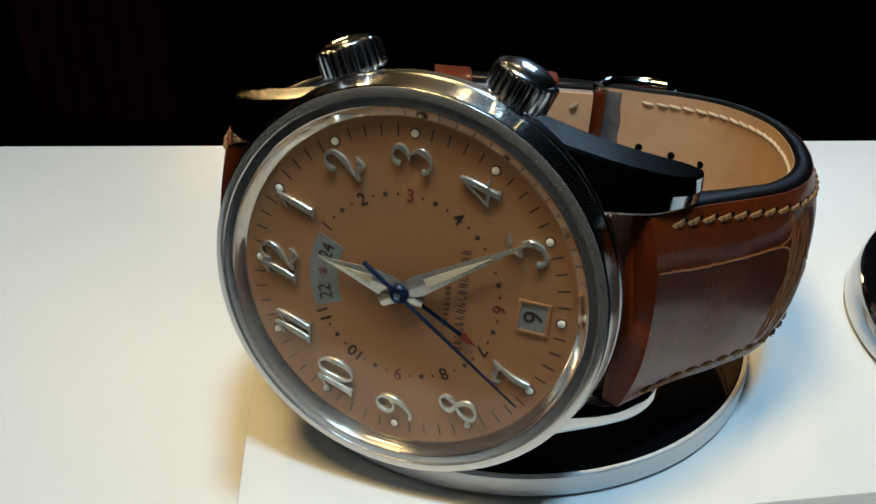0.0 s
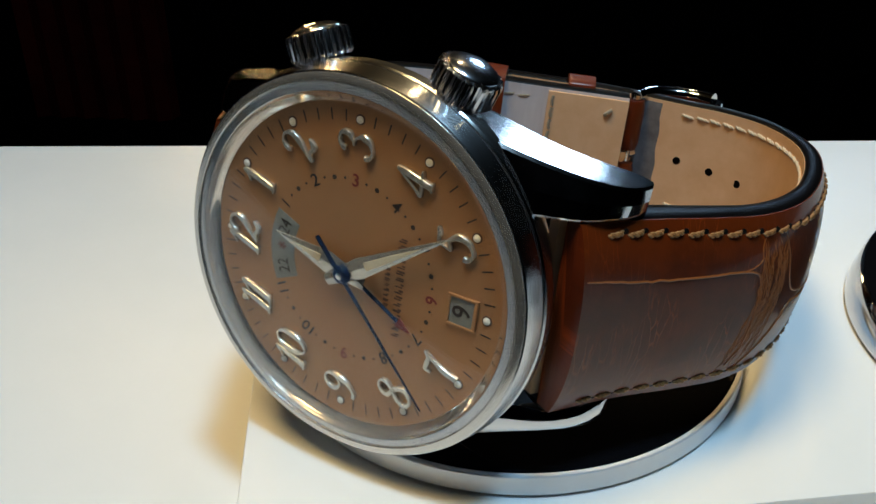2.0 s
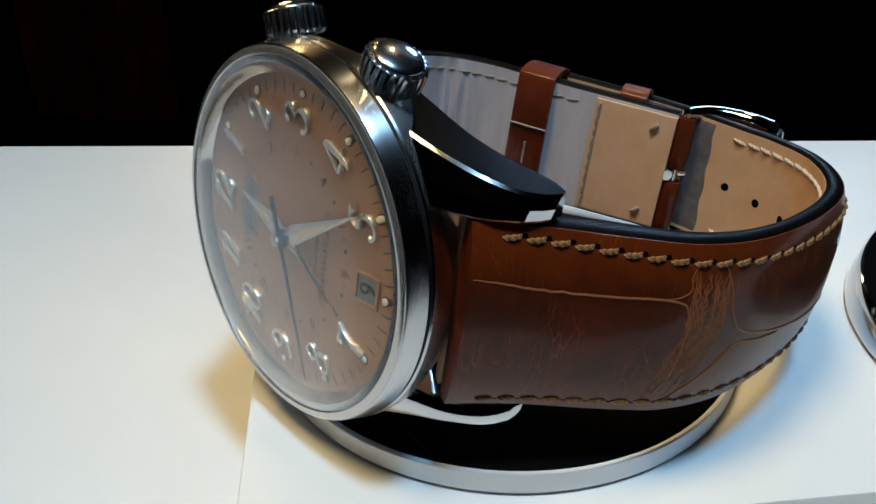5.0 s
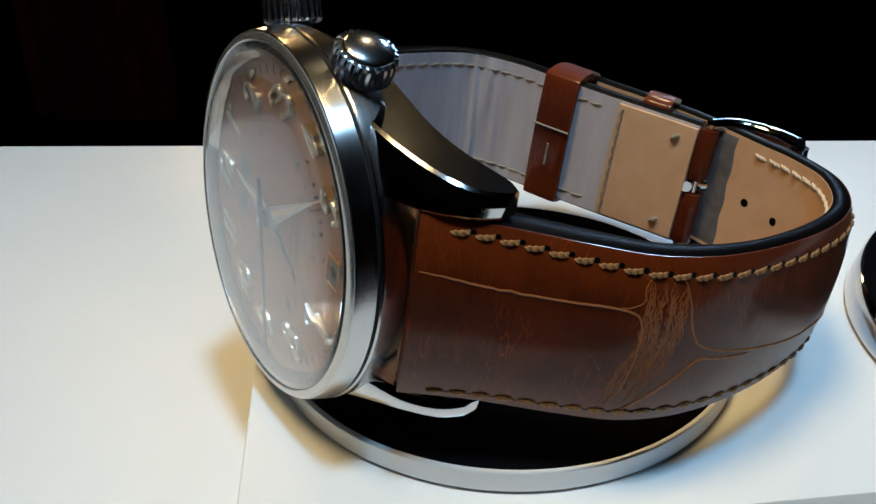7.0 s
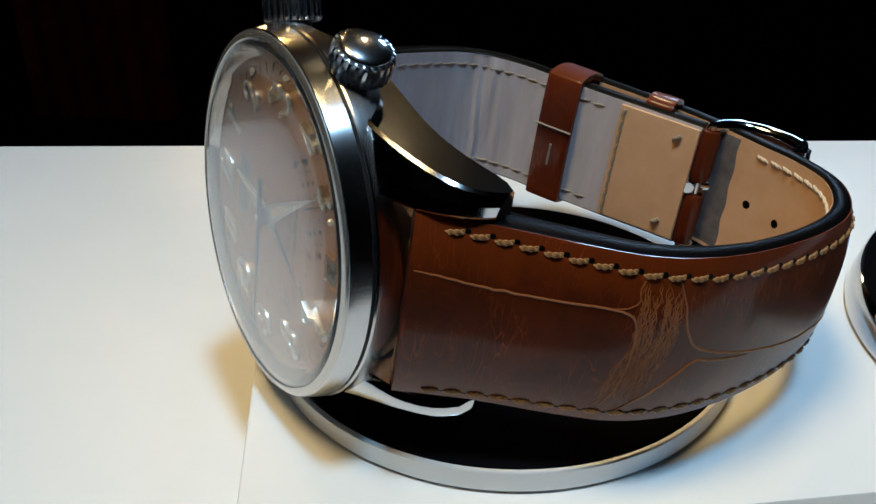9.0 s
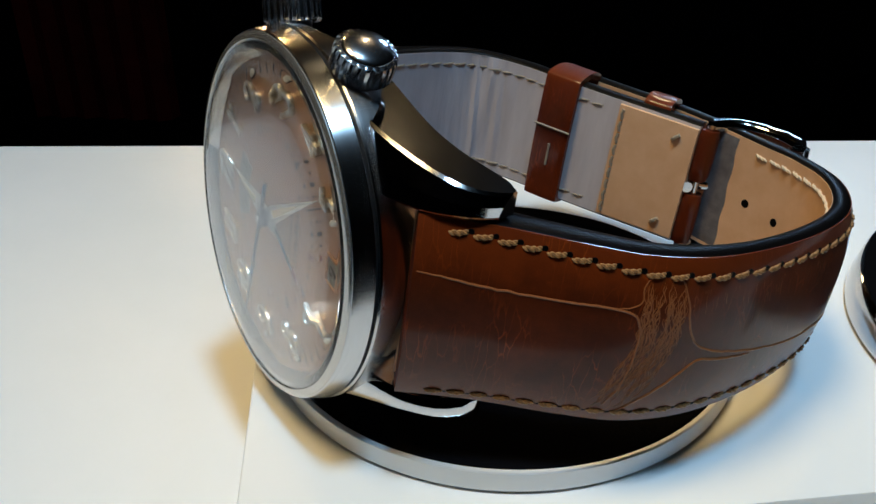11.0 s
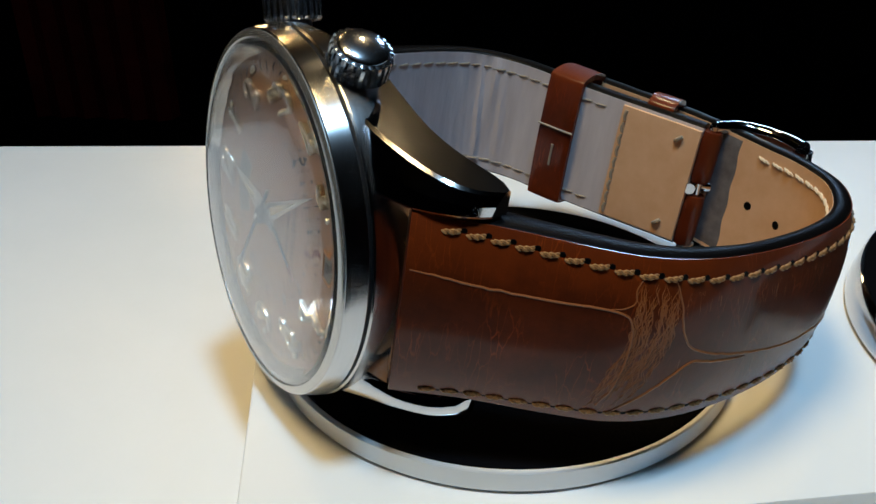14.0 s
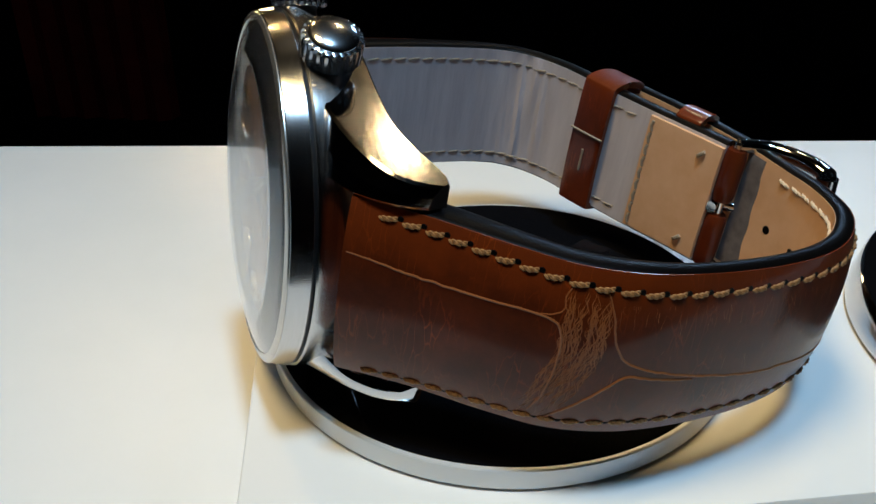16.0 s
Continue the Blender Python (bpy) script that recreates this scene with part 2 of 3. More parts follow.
# ---- the table ----
def build_table():
    t = part("table", bm_prism([(-330, 52), (240, 108), (240, -80), (-330, -80)], 2, -350, -14.5, 1.0), WHITE)
    tagged(t, "white laminate display counter, brightly lit", "counter", kind="structure")
    b = part("display_board", bm_prism([(-26.1, -40.6), (170, 2.8), (170, 76), (-43.2, 54)], 2, -14.496, -2.5, 0.35), WHITE)
    tagged(b, "thick white display board lying on the counter", "board")
    w = part("backdrop", bm_box((-640, 900, -350), (640, 920, 950)), CURTAIN)
    tagged(w, "black cloth backdrop behind the display counter", "backdrop", kind="structure")
    for nm, lo, hi in (("floor", (-640, -500, -370), (640, 920, -350)), ("wall_west", (-660, -500, -350), (-640, 920, 950)),
                       ("wall_east", (640, -500, -350), (660, 920, 950)), ("wall_south", (-640, -520, -350), (640, -500, 950)),
                       ("ceiling", (-640, -500, 950), (640, 920, 970))):
        tagged(part(nm, bm_box(lo, hi), CURTAIN), "black " + nm.split("_")[0] + " of the dark display booth", nm.split("_")[0], kind="structure")
    c = part("red_curtain", bm_prism([(-545 + 14 * k, 850 + 7 * (k % 2)) for k in range(12)] + [(-386, 870), (-545, 870)], 2, -349, 600), RED_CLOTH)
    tagged(c, "dark red cloth hanging before the black backdrop", "curtain")


build_table()


# ---- the turntable ----
def build_turntable(name, centre, radius, label):
    base = new(name)
    tagged(base, label, "turntable")
    part("plate", bm_lathe([(0, -1.5), (radius - 1.2, -1.5), (radius - 0.05, -1.3), (radius, 0.45), (radius - 0.15, 0.6), (0, 0.6)], 128, False, centre, "z"), BLACK_GLOSS, base, "glossy black top plate")
    part("rim", bm_lathe([(radius + 0.02, -2.1), (radius + 0.5, -2.1), (radius + 0.62, -2.0), (radius + 0.6, 0.3), (radius + 0.45, 0.45), (radius + 0.02, 0.45)], 128, True, centre, "z"), RIM, base, "satin silver rim band")
    part("foot", bm_lathe([(0, -2.5), (radius - 0.1, -2.5), (radius - 0.1, -1.5), (0, -1.5)], 96, False, centre, "z"), SHADED_STEEL, base, "dark recessed foot")
    return base


turntable = build_turntable("turntable", (-0.2, -1.8), 28.5, "round black turntable with a silver rim, carrying the watch")



def build_far_stand():
    """The neighbouring turntable, with a taller sloping rim."""
    base = new("turntable")
    tagged(base, "second round black turntable with a tall polished rim", "turntable", "turntables on the board")
    c = (75.5, 3.2)
    part("plate", bm_lathe([(0, -2.0), (30.0, -2.0), (30.1, 2.5), (29.9, 2.62), (0, 2.62)], 96, False, c, "z"), BLACK_GLOSS, base, "glossy black top plate")
    part("rim", bm_lathe([(30.15, -2.1), (31.6, -2.1), (31.7, -1.9), (31.6, -1.2), (30.6, 2.3), (30.4, 2.5), (30.15, 2.5)], 128, True, c, "z"), STEEL, base, "polished sloping metal rim")
    part("foot", bm_lathe([(0, -2.5), (30.6, -2.5), (30.6, -2.1), (0, -2.1)], 96, False, c, "z"), SHADED_STEEL, base, "dark recessed foot")


build_far_stand()
tagged(turntable, group="turntables on the board")

# ---- the watch ----
DIAL_AT = Matrix.Translation(Vector((-10.35, -28.21, 20.81)) * MM)
AXES = Matrix(((0.96896, 0.23765, 0.06805), (-0.24449, 0.96197, 0.12179), (-0.03652, -0.13466, 0.99022)))
WATCH_POSE = DIAL_AT @ AXES.to_4x4()
watch = new("wrist_watch")
watch.matrix_world = WATCH_POSE
tagged(watch, "steel wrist watch, salmon dial, brown leather strap, standing on its side", "watch")


def on_dial(r, hours, y):
    a = hours * math.pi / 6
    return Vector((-r * math.cos(a), y, r * math.sin(a)))


def dial_turn(hours):
    """A turn about the dial's axis that carries 12 o'clock to the given hour."""
    return Matrix.Rotation(hours * math.pi / 6, 4, "Y")


SUNK = pose(0, 0.0004, 0)                                      # the dial lies this deep under the glass
UPRIGHT = Matrix(((0, -1, 0), (0, 0, -1), (1, 0, 0))).to_4x4()   # letters: right to 3, top to 12


def build_case():
    # middle, bezel, back
    case = part("case", bm_lathe([(17.6, 0.8), (17.6, -0.8), (19.3, -0.78), (19.46, -0.7), (19.52, -0.55), (19.72, 0.4), (19.92, 1.35), (19.8, 1.48), (19.4, 1.52), (19.4, 1.8), (19.85, 1.85), (20.0, 2.05), (19.95, 3.5), (19.1, 5.4), (18.3, 7.2), (17.2, 8.5), (16.0, 9.2), (0, 9.4), (0, 1.1), (17.6, 1.1)], 160, False), BRUSHED, watch, "brushed round steel middle case")
    part("case_groove", bm_lathe([(19.2, 1.5), (19.62, 1.54), (19.62, 1.78), (19.2, 1.82)], 128), SHADED_STEEL, case)
    part("bezel", bm_lathe([(18.42, -0.77), (18.44, -1.02), (18.52, -1.1), (18.75, -1.1), (19.15, -0.98), (19.28, -0.9), (19.3, -0.77)], 160), SATIN, watch, "narrow satin steel bezel ring")
    part("rehaut", bm_lathe([(16.5, 0.5), (16.4, 0.3), (16.6, 0.1), (17.2, -0.3), (17.5, -0.74), (17.57, -0.76), (17.57, 0.7), (17.2, 0.7)], 128), FLANGE, watch, "polished inner flange round the dial")
    dome = [(18.4, -0.8), (18.4, -0.95), (18.25, -1.06), (17.4, -1.3), (16.4, -1.58), (15.4, -1.86), (15.0, -1.95), (14.6, -2.01), (13, -2.09), (10, -2.2), (5, -2.3), (0, -2.34)]
    inner = [(0, -1.52), (5, -1.5), (9, -1.42), (12, -1.32), (14.0, -1.2), (15.5, -1.05), (16.6, -0.92), (17.4, -0.8)]
    cr = part("crystal", bm_lathe(dome + inner, 128), GLASS, watch, "clear domed sapphire crystal")
    cr.visible_shadow = False
    # crowns
    for sgn in (-1, 1):
        turn = Matrix.Rotation(radians(22.3 * sgn), 4, "Y")
        bm = bmesh.new()
        n, teeth = 120, 24
        rings = []
        for z, r, cut in ((19.95, 2.3, 0), (19.95, 2.75, 0), (20.15, 2.95, 0.6), (20.3, 3.1, 1), (22.2, 3.1, 1), (22.5, 3.0, 0.7), (22.62, 2.6, 0)):
            ring = []
            for i in range(n):
                a = 2 * math.pi * i / n
                k = (i * teeth / n) % 1
                rr = r - cut * 0.34 * (1 if k < 0.38 else 0)
                ring.append(bm.verts.new(Vector((rr * math.cos(a), 4.4 + rr * math.sin(a), z)) * MM))
            rings.append(ring)
        for a, b in zip(rings, rings[1:]):
            for i in range(n):
                bm.faces.new((a[i], a[(i + 1) % n], b[(i + 1) % n], b[i]))
        bm.faces.new(rings[0][::-1])
        bm.faces.new(rings[-1])
        crown = part("crown", bm, CROWN_STEEL, watch, "fluted steel winding crown")
        crown.matrix_local = turn
        bm = bmesh.new()
        bmesh.ops.create_uvsphere(bm, u_segments=40, v_segments=24, radius=2.55 * MM)
        bmesh.ops.scale(bm, vec=(1, 1, 0.33), verts=bm.verts)
        bmesh.ops.translate(bm, vec=Vector((0, 4.4, 22.5)) * MM, verts=bm.verts)
        part("crown_cap", bm, CROWN_STEEL, crown, "polished domed crown cap")
        part("crown_tube", bm_prism([(1.9 * math.cos(2 * math.pi * k / 32), 4.4 + 1.9 * math.sin(2 * math.pi * k / 32)) for k in range(32)], 2, 19.0, 20.1), SHADED_STEEL, crown)
    # lugs
    front = [(4.0, 2.4), (9.0, 2.5), (13.2, 3.1), (17.0, 4.2), (20.2, 5.6), (22.6, 7.3), (23.9, 9.3), (24.4, 11.4)]
    rear = [(24.0, 12.3), (22.4, 12.2), (18.3, 10.2), (14.3, 9.1), (9.0, 8.8), (4.0, 8.7)]
    for sx in (1, -1):
        for sz in (1, -1):
            # the lugs below the strap are slimmer and run on to its lower edge
            fl = front if sz > 0 else front[:5] + [(22.4, 7.7), (23.6, 9.9), (24.1, 12.0)]
            rl = rear if sz > 0 else [(23.7, 12.9)] + rear[1:]
            fr, _ = spline([(x, y, 0) for x, y in fl], 18)
            rr, _ = spline([(x, y, 0) for x, y in rl], 18)
            rr = rr[::-1]
            bm = bmesh.new()
            rows = []
            for k, (f, r) in enumerate(zip(fr, rr)):
                zf, zr = (13.2 + 0.25 * (22 - q.x) if sz > 0 else 13.5 + max(0, 21 - q.x) ** 1.5 * 0.075 for q in (f, r))
                slim = 0.0 if sz > 0 else min(1, max(0, (f.x - 12) / 9))
                zf, zr, zi = zf - 0.8 * slim, zr - 0.8 * slim, 10.2 + 0.2 * slim
                shift = (1.9 if sz > 0 else 0.1) * min(1, max(0, (f.x - 6) / 8)) * min(1, max(0.6, (18 - k) / 5))
                F, R = Vector((f.x, f.y, zf)), Vector((r.x, r.y, zr))
                B, Q = Vector((f.x, f.y - shift, zi)), Vector((r.x, r.y, zi))
                d = (R - F).normalized() * min(0.25, (R - F).length * 0.3)
                g = (B - F).normalized() * 0.25
                mid = (F + B) / 2 + (F - R).normalized() * 0.25
                e = (Q - B).normalized() * min(0.25, (Q - B).length * 0.3)
                row = [Q, R - Vector((0, 0, 0.25)), R - d, F + d, F + g, mid, B - g, B + e]
                rows.append([bm.verts.new(Vector((sx * (p.x - (0.9 * max(0, p.x - 14) / 10 if sx < 0 else 0)), p.y, sz * p.z)) * MM) for p in row])
            for a, b in zip(rows, rows[1:]):
                for k in range(8):
                    bm.faces.new((a[k], a[(k + 1) % 8], b[(k + 1) % 8], b[k]))
            bm.faces.new(rows[0])
            bm.faces.new(rows[-1][::-1])
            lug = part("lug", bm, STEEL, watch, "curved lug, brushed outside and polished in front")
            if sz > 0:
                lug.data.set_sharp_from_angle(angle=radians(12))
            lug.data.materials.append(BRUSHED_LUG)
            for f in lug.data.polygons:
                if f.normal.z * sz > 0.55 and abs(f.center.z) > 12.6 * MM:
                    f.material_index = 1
        part("spring_bar", bm_tube([(sx * 22.0, 9.6, -10.4), (sx * 22.0, 9.6, 10.4)], 0.7, 12), STEEL, watch)


build_case()


# Old-style italic numerals: strokes of (x, y, half width), a digit being 2 high and about 1.2 wide.
STROKES = {
    "0": [[(0.1, 0.98, 0.05), (-0.3, 0.75, 0.12), (-0.48, 0.1, 0.17), (-0.42, -0.6, 0.12), (-0.1, -0.98, 0.05), (0.3, -0.72, 0.12), (0.48, -0.05, 0.17), (0.4, 0.65, 0.12), (0.1, 0.98, 0.05)]],
    "1": [[(-0.35, 0.5, 0.04), (-0.1, 0.7, 0.06), (0.15, 0.98, 0.12), (0.05, 0.3, 0.17), (-0.08, -0.4, 0.17), (-0.2, -0.96, 0.15)], [(-0.45, -0.95, 0.06), (0.1, -0.95, 0.06)]],
    "2": [[(-0.42, 0.45, 0.13), (-0.46, 0.7, 0.1), (-0.2, 0.97, 0.06), (0.2, 0.92, 0.12), (0.42, 0.55, 0.16), (0.25, 0.1, 0.13), (-0.2, -0.4, 0.06), (-0.55, -0.86, 0.05), (-0.2, -0.72, 0.12), (0.2, -0.92, 0.15), (0.58, -0.62, 0.04)]],
    "3": [[(-0.42, 0.55, 0.13), (-0.4, 0.8, 0.08), (-0.1, 0.98, 0.06), (0.28, 0.85, 0.13), (0.36, 0.5, 0.14), (0.1, 0.18, 0.06), (-0.12, 0.1, 0.04), (0.2, 0.05, 0.08), (0.46, -0.35, 0.17), (0.3, -0.82, 0.13), (-0.1, -0.98, 0.06), (-0.45, -0.8, 0.1), (-0.48, -0.55, 0.14)]],
    "4": [[(0.28, 0.98, 0.05), (-0.2, 0.2, 0.05), (-0.62, -0.4, 0.05)], [(-0.64, -0.4, 0.09), (0.1, -0.42, 0.09), (0.58, -0.38, 0.06)], [(0.3, 0.98, 0.1), (0.2, 0.2, 0.16), (0.08, -0.5, 0.16), (0.0, -0.98, 0.14)], [(-0.2, -0.97, 0.05), (0.25, -0.97, 0.05)]],
    "5": [[(-0.22, 0.9, 0.06), (0.2, 0.85, 0.12), (0.52, 0.95, 0.05)], [(-0.24, 0.92, 0.05), (-0.38, 0.15, 0.05)], [(-0.38, 0.14, 0.05), (0.05, 0.28, 0.1), (0.42, -0.15, 0.17), (0.3, -0.72, 0.14), (-0.1, -0.98, 0.06), (-0.46, -0.8, 0.1), (-0.48, -0.55, 0.14)]],
    "7": [[(-0.5, 0.5, 0.04), (-0.42, 0.82, 0.12), (-0.1, 0.78, 0.15), (0.25, 0.72, 0.1), (0.55, 0.96, 0.04)], [(0.54, 0.94, 0.04), (0.2, 0.35, 0.08), (-0.05, -0.3, 0.16), (-0.12, -0.96, 0.15)]],
    "8": [[(0.08, 0.1, 0.13), (-0.32, 0.4, 0.13), (-0.25, 0.82, 0.08), (0.12, 0.98, 0.06), (0.4, 0.75, 0.1), (0.3, 0.35, 0.08), (0.0, 0.08, 0.1), (-0.4, -0.3, 0.09), (-0.42, -0.75, 0.12), (0.0, -0.98, 0.07), (0.42, -0.7, 0.13), (0.38, -0.25, 0.15), (0.08, 0.1, 0.13)]],
    "9": [[(0.36, 0.3, 0.05), (0.0, 0.02, 0.07), (-0.38, 0.3, 0.14), (-0.36, 0.75, 0.12), (0.0, 0.98, 0.06), (0.36, 0.75, 0.12), (0.44, 0.2, 0.16), (0.25, -0.5, 0.13), (-0.1, -0.9, 0.07), (-0.42, -0.92, 0.12)]],
}


def bm_numeral(text, height):
    """An applied numeral in the xy plane, millimetres: ribbons of changing width with a raised middle."""
    bm = bmesh.new()
    k = height / 2
    for c, ch in enumerate(text):
        dx = 0.0 if len(text) == 1 else (-0.42 if c == 0 else 0.42) * (1.0 if text != "11" else 0.75)
        for stroke in STROKES[ch]:
            P, _ = spline([(x + dx + 0.16 * y, y, 0) for x, y, w in stroke], 8 * len(stroke))
            rows = []
            for i, p in enumerate(P):
                f = i / (len(P) - 1) * (len(stroke) - 1)
                a = min(int(f), len(stroke) - 2)
                w = (stroke[a][2] + (stroke[a + 1][2] - stroke[a][2]) * (f - a)) * k * 1.08
                t = (P[min(i + 1, len(P) - 1)] - P[max(i - 1, 0)]).normalized()
                n = Vector((-t.y, t.x, 0))
                q = Vector((p.x, p.y, 0)) * k
                rows.append([bm.verts.new((q + n * e * w + Vector((0, 0, z))) * MM) for e, z in ((-1, -0.2), (-1, 0.16), (-0.8, 0.24), (0.8, 0.24), (1, 0.16), (1, -0.2))])
            for a, b in zip(rows, rows[1:]):
                for e in range(5):
                    bm.faces.new((a[e], a[e + 1], b[e + 1], b[e]))
            bm.faces.new(rows[0])
            bm.faces.new(rows[-1][::-1])
    return bm


def build_dial():
    dial = part("dial", bm_lathe([(0, 0), (16.4, 0), (16.4, 0.6), (0, 0.6)], 128, False), DIAL, watch, "salmon dial with applied numerals")
    dial.matrix_local = SUNK
    for h in range(1, 13):
        if h == 6:
            continue
        bm = bm_numeral(str(h), 3.75)
        n = part("numeral", bm, APPLIED, dial, "applied silver numeral")
        n.matrix_local = Matrix.Translation(on_dial(12.9, h, -0.25) * MM) @ UPRIGHT
    first = None
    for h in range(12):
        m = Matrix.Translation(on_dial(15.0, h, 0) * MM)
        if first is None:
            bm = bm_lathe([(0.35, 0.05), (0.35, -0.15), (0.24, -0.23), (0, -0.26)], 20, False)
            first = part("hour_dot", bm, DOT, dial, "pearl hour dot")
            first.matrix_local = m
            ring = part("dot_ring", bm_lathe([(0.34, 0.02), (0.52, 0.02), (0.5, -0.08), (0.36, -0.08)], 20), PRINT, dial, "dark ring round an hour dot")
            ring.matrix_local = m
        else:
            same(first, m)
            same(ring, m)
    first = None
    for k in range(60):
        if k % 5 == 0:
            continue
        if first is None:
            first = part("minute_mark", bm_box((-15.7, -0.03, -0.07), (-14.6, 0.05, 0.07)), INK, dial, "", False)
            first.matrix_local = dial_turn(k / 5)
        else:
            same(first, dial_turn(k / 5))
    # inner alarm scale
    for h in range(1, 13):
        if h == 12:
            continue
        if h in (1, 5):
            ob = part("alarm_mark", bm_box((-9.9, -0.03, -0.08), (-8.7, 0.05, 0.08)), INK, dial, "", False)
            ob.matrix_local = dial_turn(h)
            continue
        bm = bm_text(str(h), 1.75, 0.03, 0.02)
        bmesh.ops.scale(bm, vec=(MM, MM, MM), verts=bm.verts)
        n = part("alarm_numeral", bm, RED_INK if h in (3, 6, 9) else INK, dial, "", False)
        n.matrix_local = dial_turn(h) @ Matrix.Translation(Vector((-9.3, -0.02, 0)) * MM) @ UPRIGHT
    for h in range(1, 11):
        for q, r in ((0.25, 0.13), (0.5, 0.24), (0.75, 0.13)):
            ob = part("alarm_dot", bm_lathe([(r, 0.02), (r, -0.03), (0, -0.03)], 14, False, (-9.3, 0)), INK, dial, "", False)
            ob.matrix_local = dial_turn(h + q)
    # home time window below 12 and date window at 6
    arc = [(-r * math.cos(a), r * math.sin(a)) for r, a in [(9.7, radians(k)) for k in range(-24, 25, 4)] + [(6.8, radians(k)) for k in range(24, -25, -4)]]
    win = part("home_time_window", bm_prism(arc, 1, -0.04, 0.05), WINDOW, dial, "grey fan-shaped second time window", False)
    for txt, a, mat, sz in (("22", -15, INK, 2.0), ("24", 15, INK, 2.0), ("*", 0, RED_INK, 2.4)):
        bm = bm_text(txt, sz, 0.02, 0.0)
        bmesh.ops.scale(bm, vec=(MM * 0.8, MM, MM), verts=bm.verts)
        n = part("window_numeral", bm, mat, win, "", False)
        n.matrix_local = dial_turn(a / 30) @ Matrix.Translation(Vector((-8.3, -0.07, 0)) * MM) @ UPRIGHT
    date = part("date_window", bm_prism([(11.3, -1.35), (13.7, -1.35), (13.7, 1.35), (11.3, 1.35)], 1, -0.04, 0.05), WINDOW, dial, "grey date window", False)
    for lo, hi in (((11.0, -0.22, -1.62), (14.05, 0.05, -1.35)), ((11.0, -0.22, 1.35), (14.05, 0.05, 1.62)), ((11.0, -0.22, -1.35), (11.3, 0.05, 1.35)), ((13.7, -0.22, -1.35), (14.05, 0.05, 1.35))):
        part("window_frame", bm_box(lo, hi, 0.06), DIAL, date)
    bm = bm_text("9", 2.6, 0.02, 0.02)
    bmesh.ops.scale(bm, vec=(MM, MM, MM), verts=bm.verts)
    n = part("date_numeral", bm, INK, date, "", False)
    n.matrix_local = Matrix.Translation(Vector((12.5, -0.07, 0)) * MM) @ UPRIGHT
    # two lines of small print, as plain bars
    for x, half, w, n_bars in ((5.7, 5.3, 0.46, 16), (4.3, 3.0, 0.3, 11)):
        rnd = random.Random(n_bars)
        for k in range(n_bars):
            z0 = -half + 2 * half * k / n_bars
            wide = 2 * half / n_bars
            part("print_bar", bm_box((x - w, -0.03, z0 + 0.1), (x + w * rnd.uniform(0.6, 1), 0.02, z0 + wide * rnd.uniform(0.3, 0.5))), PRINT, dial, "", False)
            part("print_bar", bm_box((x + w * rnd.uniform(-0.9, 0.4), -0.03, z0 + wide * 0.5), (x + w, 0.02, z0 + wide * rnd.uniform(0.66, 0.82))), PRINT, dial, "", False)


build_dial()


def bm_hand(length, width, y, thick, tail):
    """A dauphine hand pointing to 12, with a ridge."""
    bm = bmesh.new()
    pts = [(-length, 0), (-2.2, width), (tail, width * 0.55), (tail, -width * 0.55), (-2.2, -width)]
    top = [bm.verts.new(Vector((x, y, z)) * MM) for x, z in pts]
    ridge = [bm.verts.new(Vector((x, y - thick, 0)) * MM) for x in (-length + 0.2, -2.2, tail)]
    t, a, b, c, d = top
    r0, r1, r2 = ridge
    for f in ((t, a, r0), (a, r1, r0), (a, b, r2, r1), (b, c, r2), (c, d, r1, r2), (d, r0, r1), (d, t, r0), (t, d, c, b, a)):
        bm.faces.new(f)
    return bm


def build_hands():
    for nm, hrs, length, width, y, lab in (("hour_hand", 0.41, 8.8, 1.25, -0.75, "silver hour hand with cream infill"), ("minute_hand", 4.9, 14.1, 1.05, -1.1, "silver minute hand with cream infill")):
        h = part(nm, bm_hand(length, width, y, 0.18, 2.3), APPLIED, watch, lab, False)
        h.matrix_local = SUNK @ dial_turn(hrs)
        part("infill", bm_prism([(-length * 0.72, 0.0), (-length * 0.45, 0.3), (-3.0, 0.42), (-3.0, -0.42), (-length * 0.45, -0.3)], 1, y - 0.21, y - 0.1), LUME, h, "", False)
    al = part("alarm_hand", bm_box((-7.0, -0.5, -0.2), (1.5, -0.4, 0.2)), BLUE, watch, "blued alarm hand with red tip", False)
    al.matrix_local = SUNK @ dial_turn(6.93)
    part("tip", bm_prism([(-6.9, -0.55), (-6.9, 0.55), (-8.6, 0)], 1, -0.52, -0.4), RED_INK, al, "", False)
    bm = bm_tube([(-15.0, -1.55, 0), (-6, -1.55, 0), (4.4, -1.55, 0)], lambda k: 0.1 + 0.14 * k, 8, 1.0)
    sec = part("second_hand", bm, BLUE, watch, "thin blued sweep second hand")
    part("boss", bm_lathe([(0, -0.4), (0.95, -0.4), (0.95, -1.5), (0.75, -1.7), (0.3, -1.75), (0, -1.75)], 32, False), BLUE, sec)
    part("pin", bm_lathe([(0.32, -1.7), (0.32, -1.86), (0, -1.9)], 20, False), SILVER, sec)
    return sec


second_hand = build_hands()


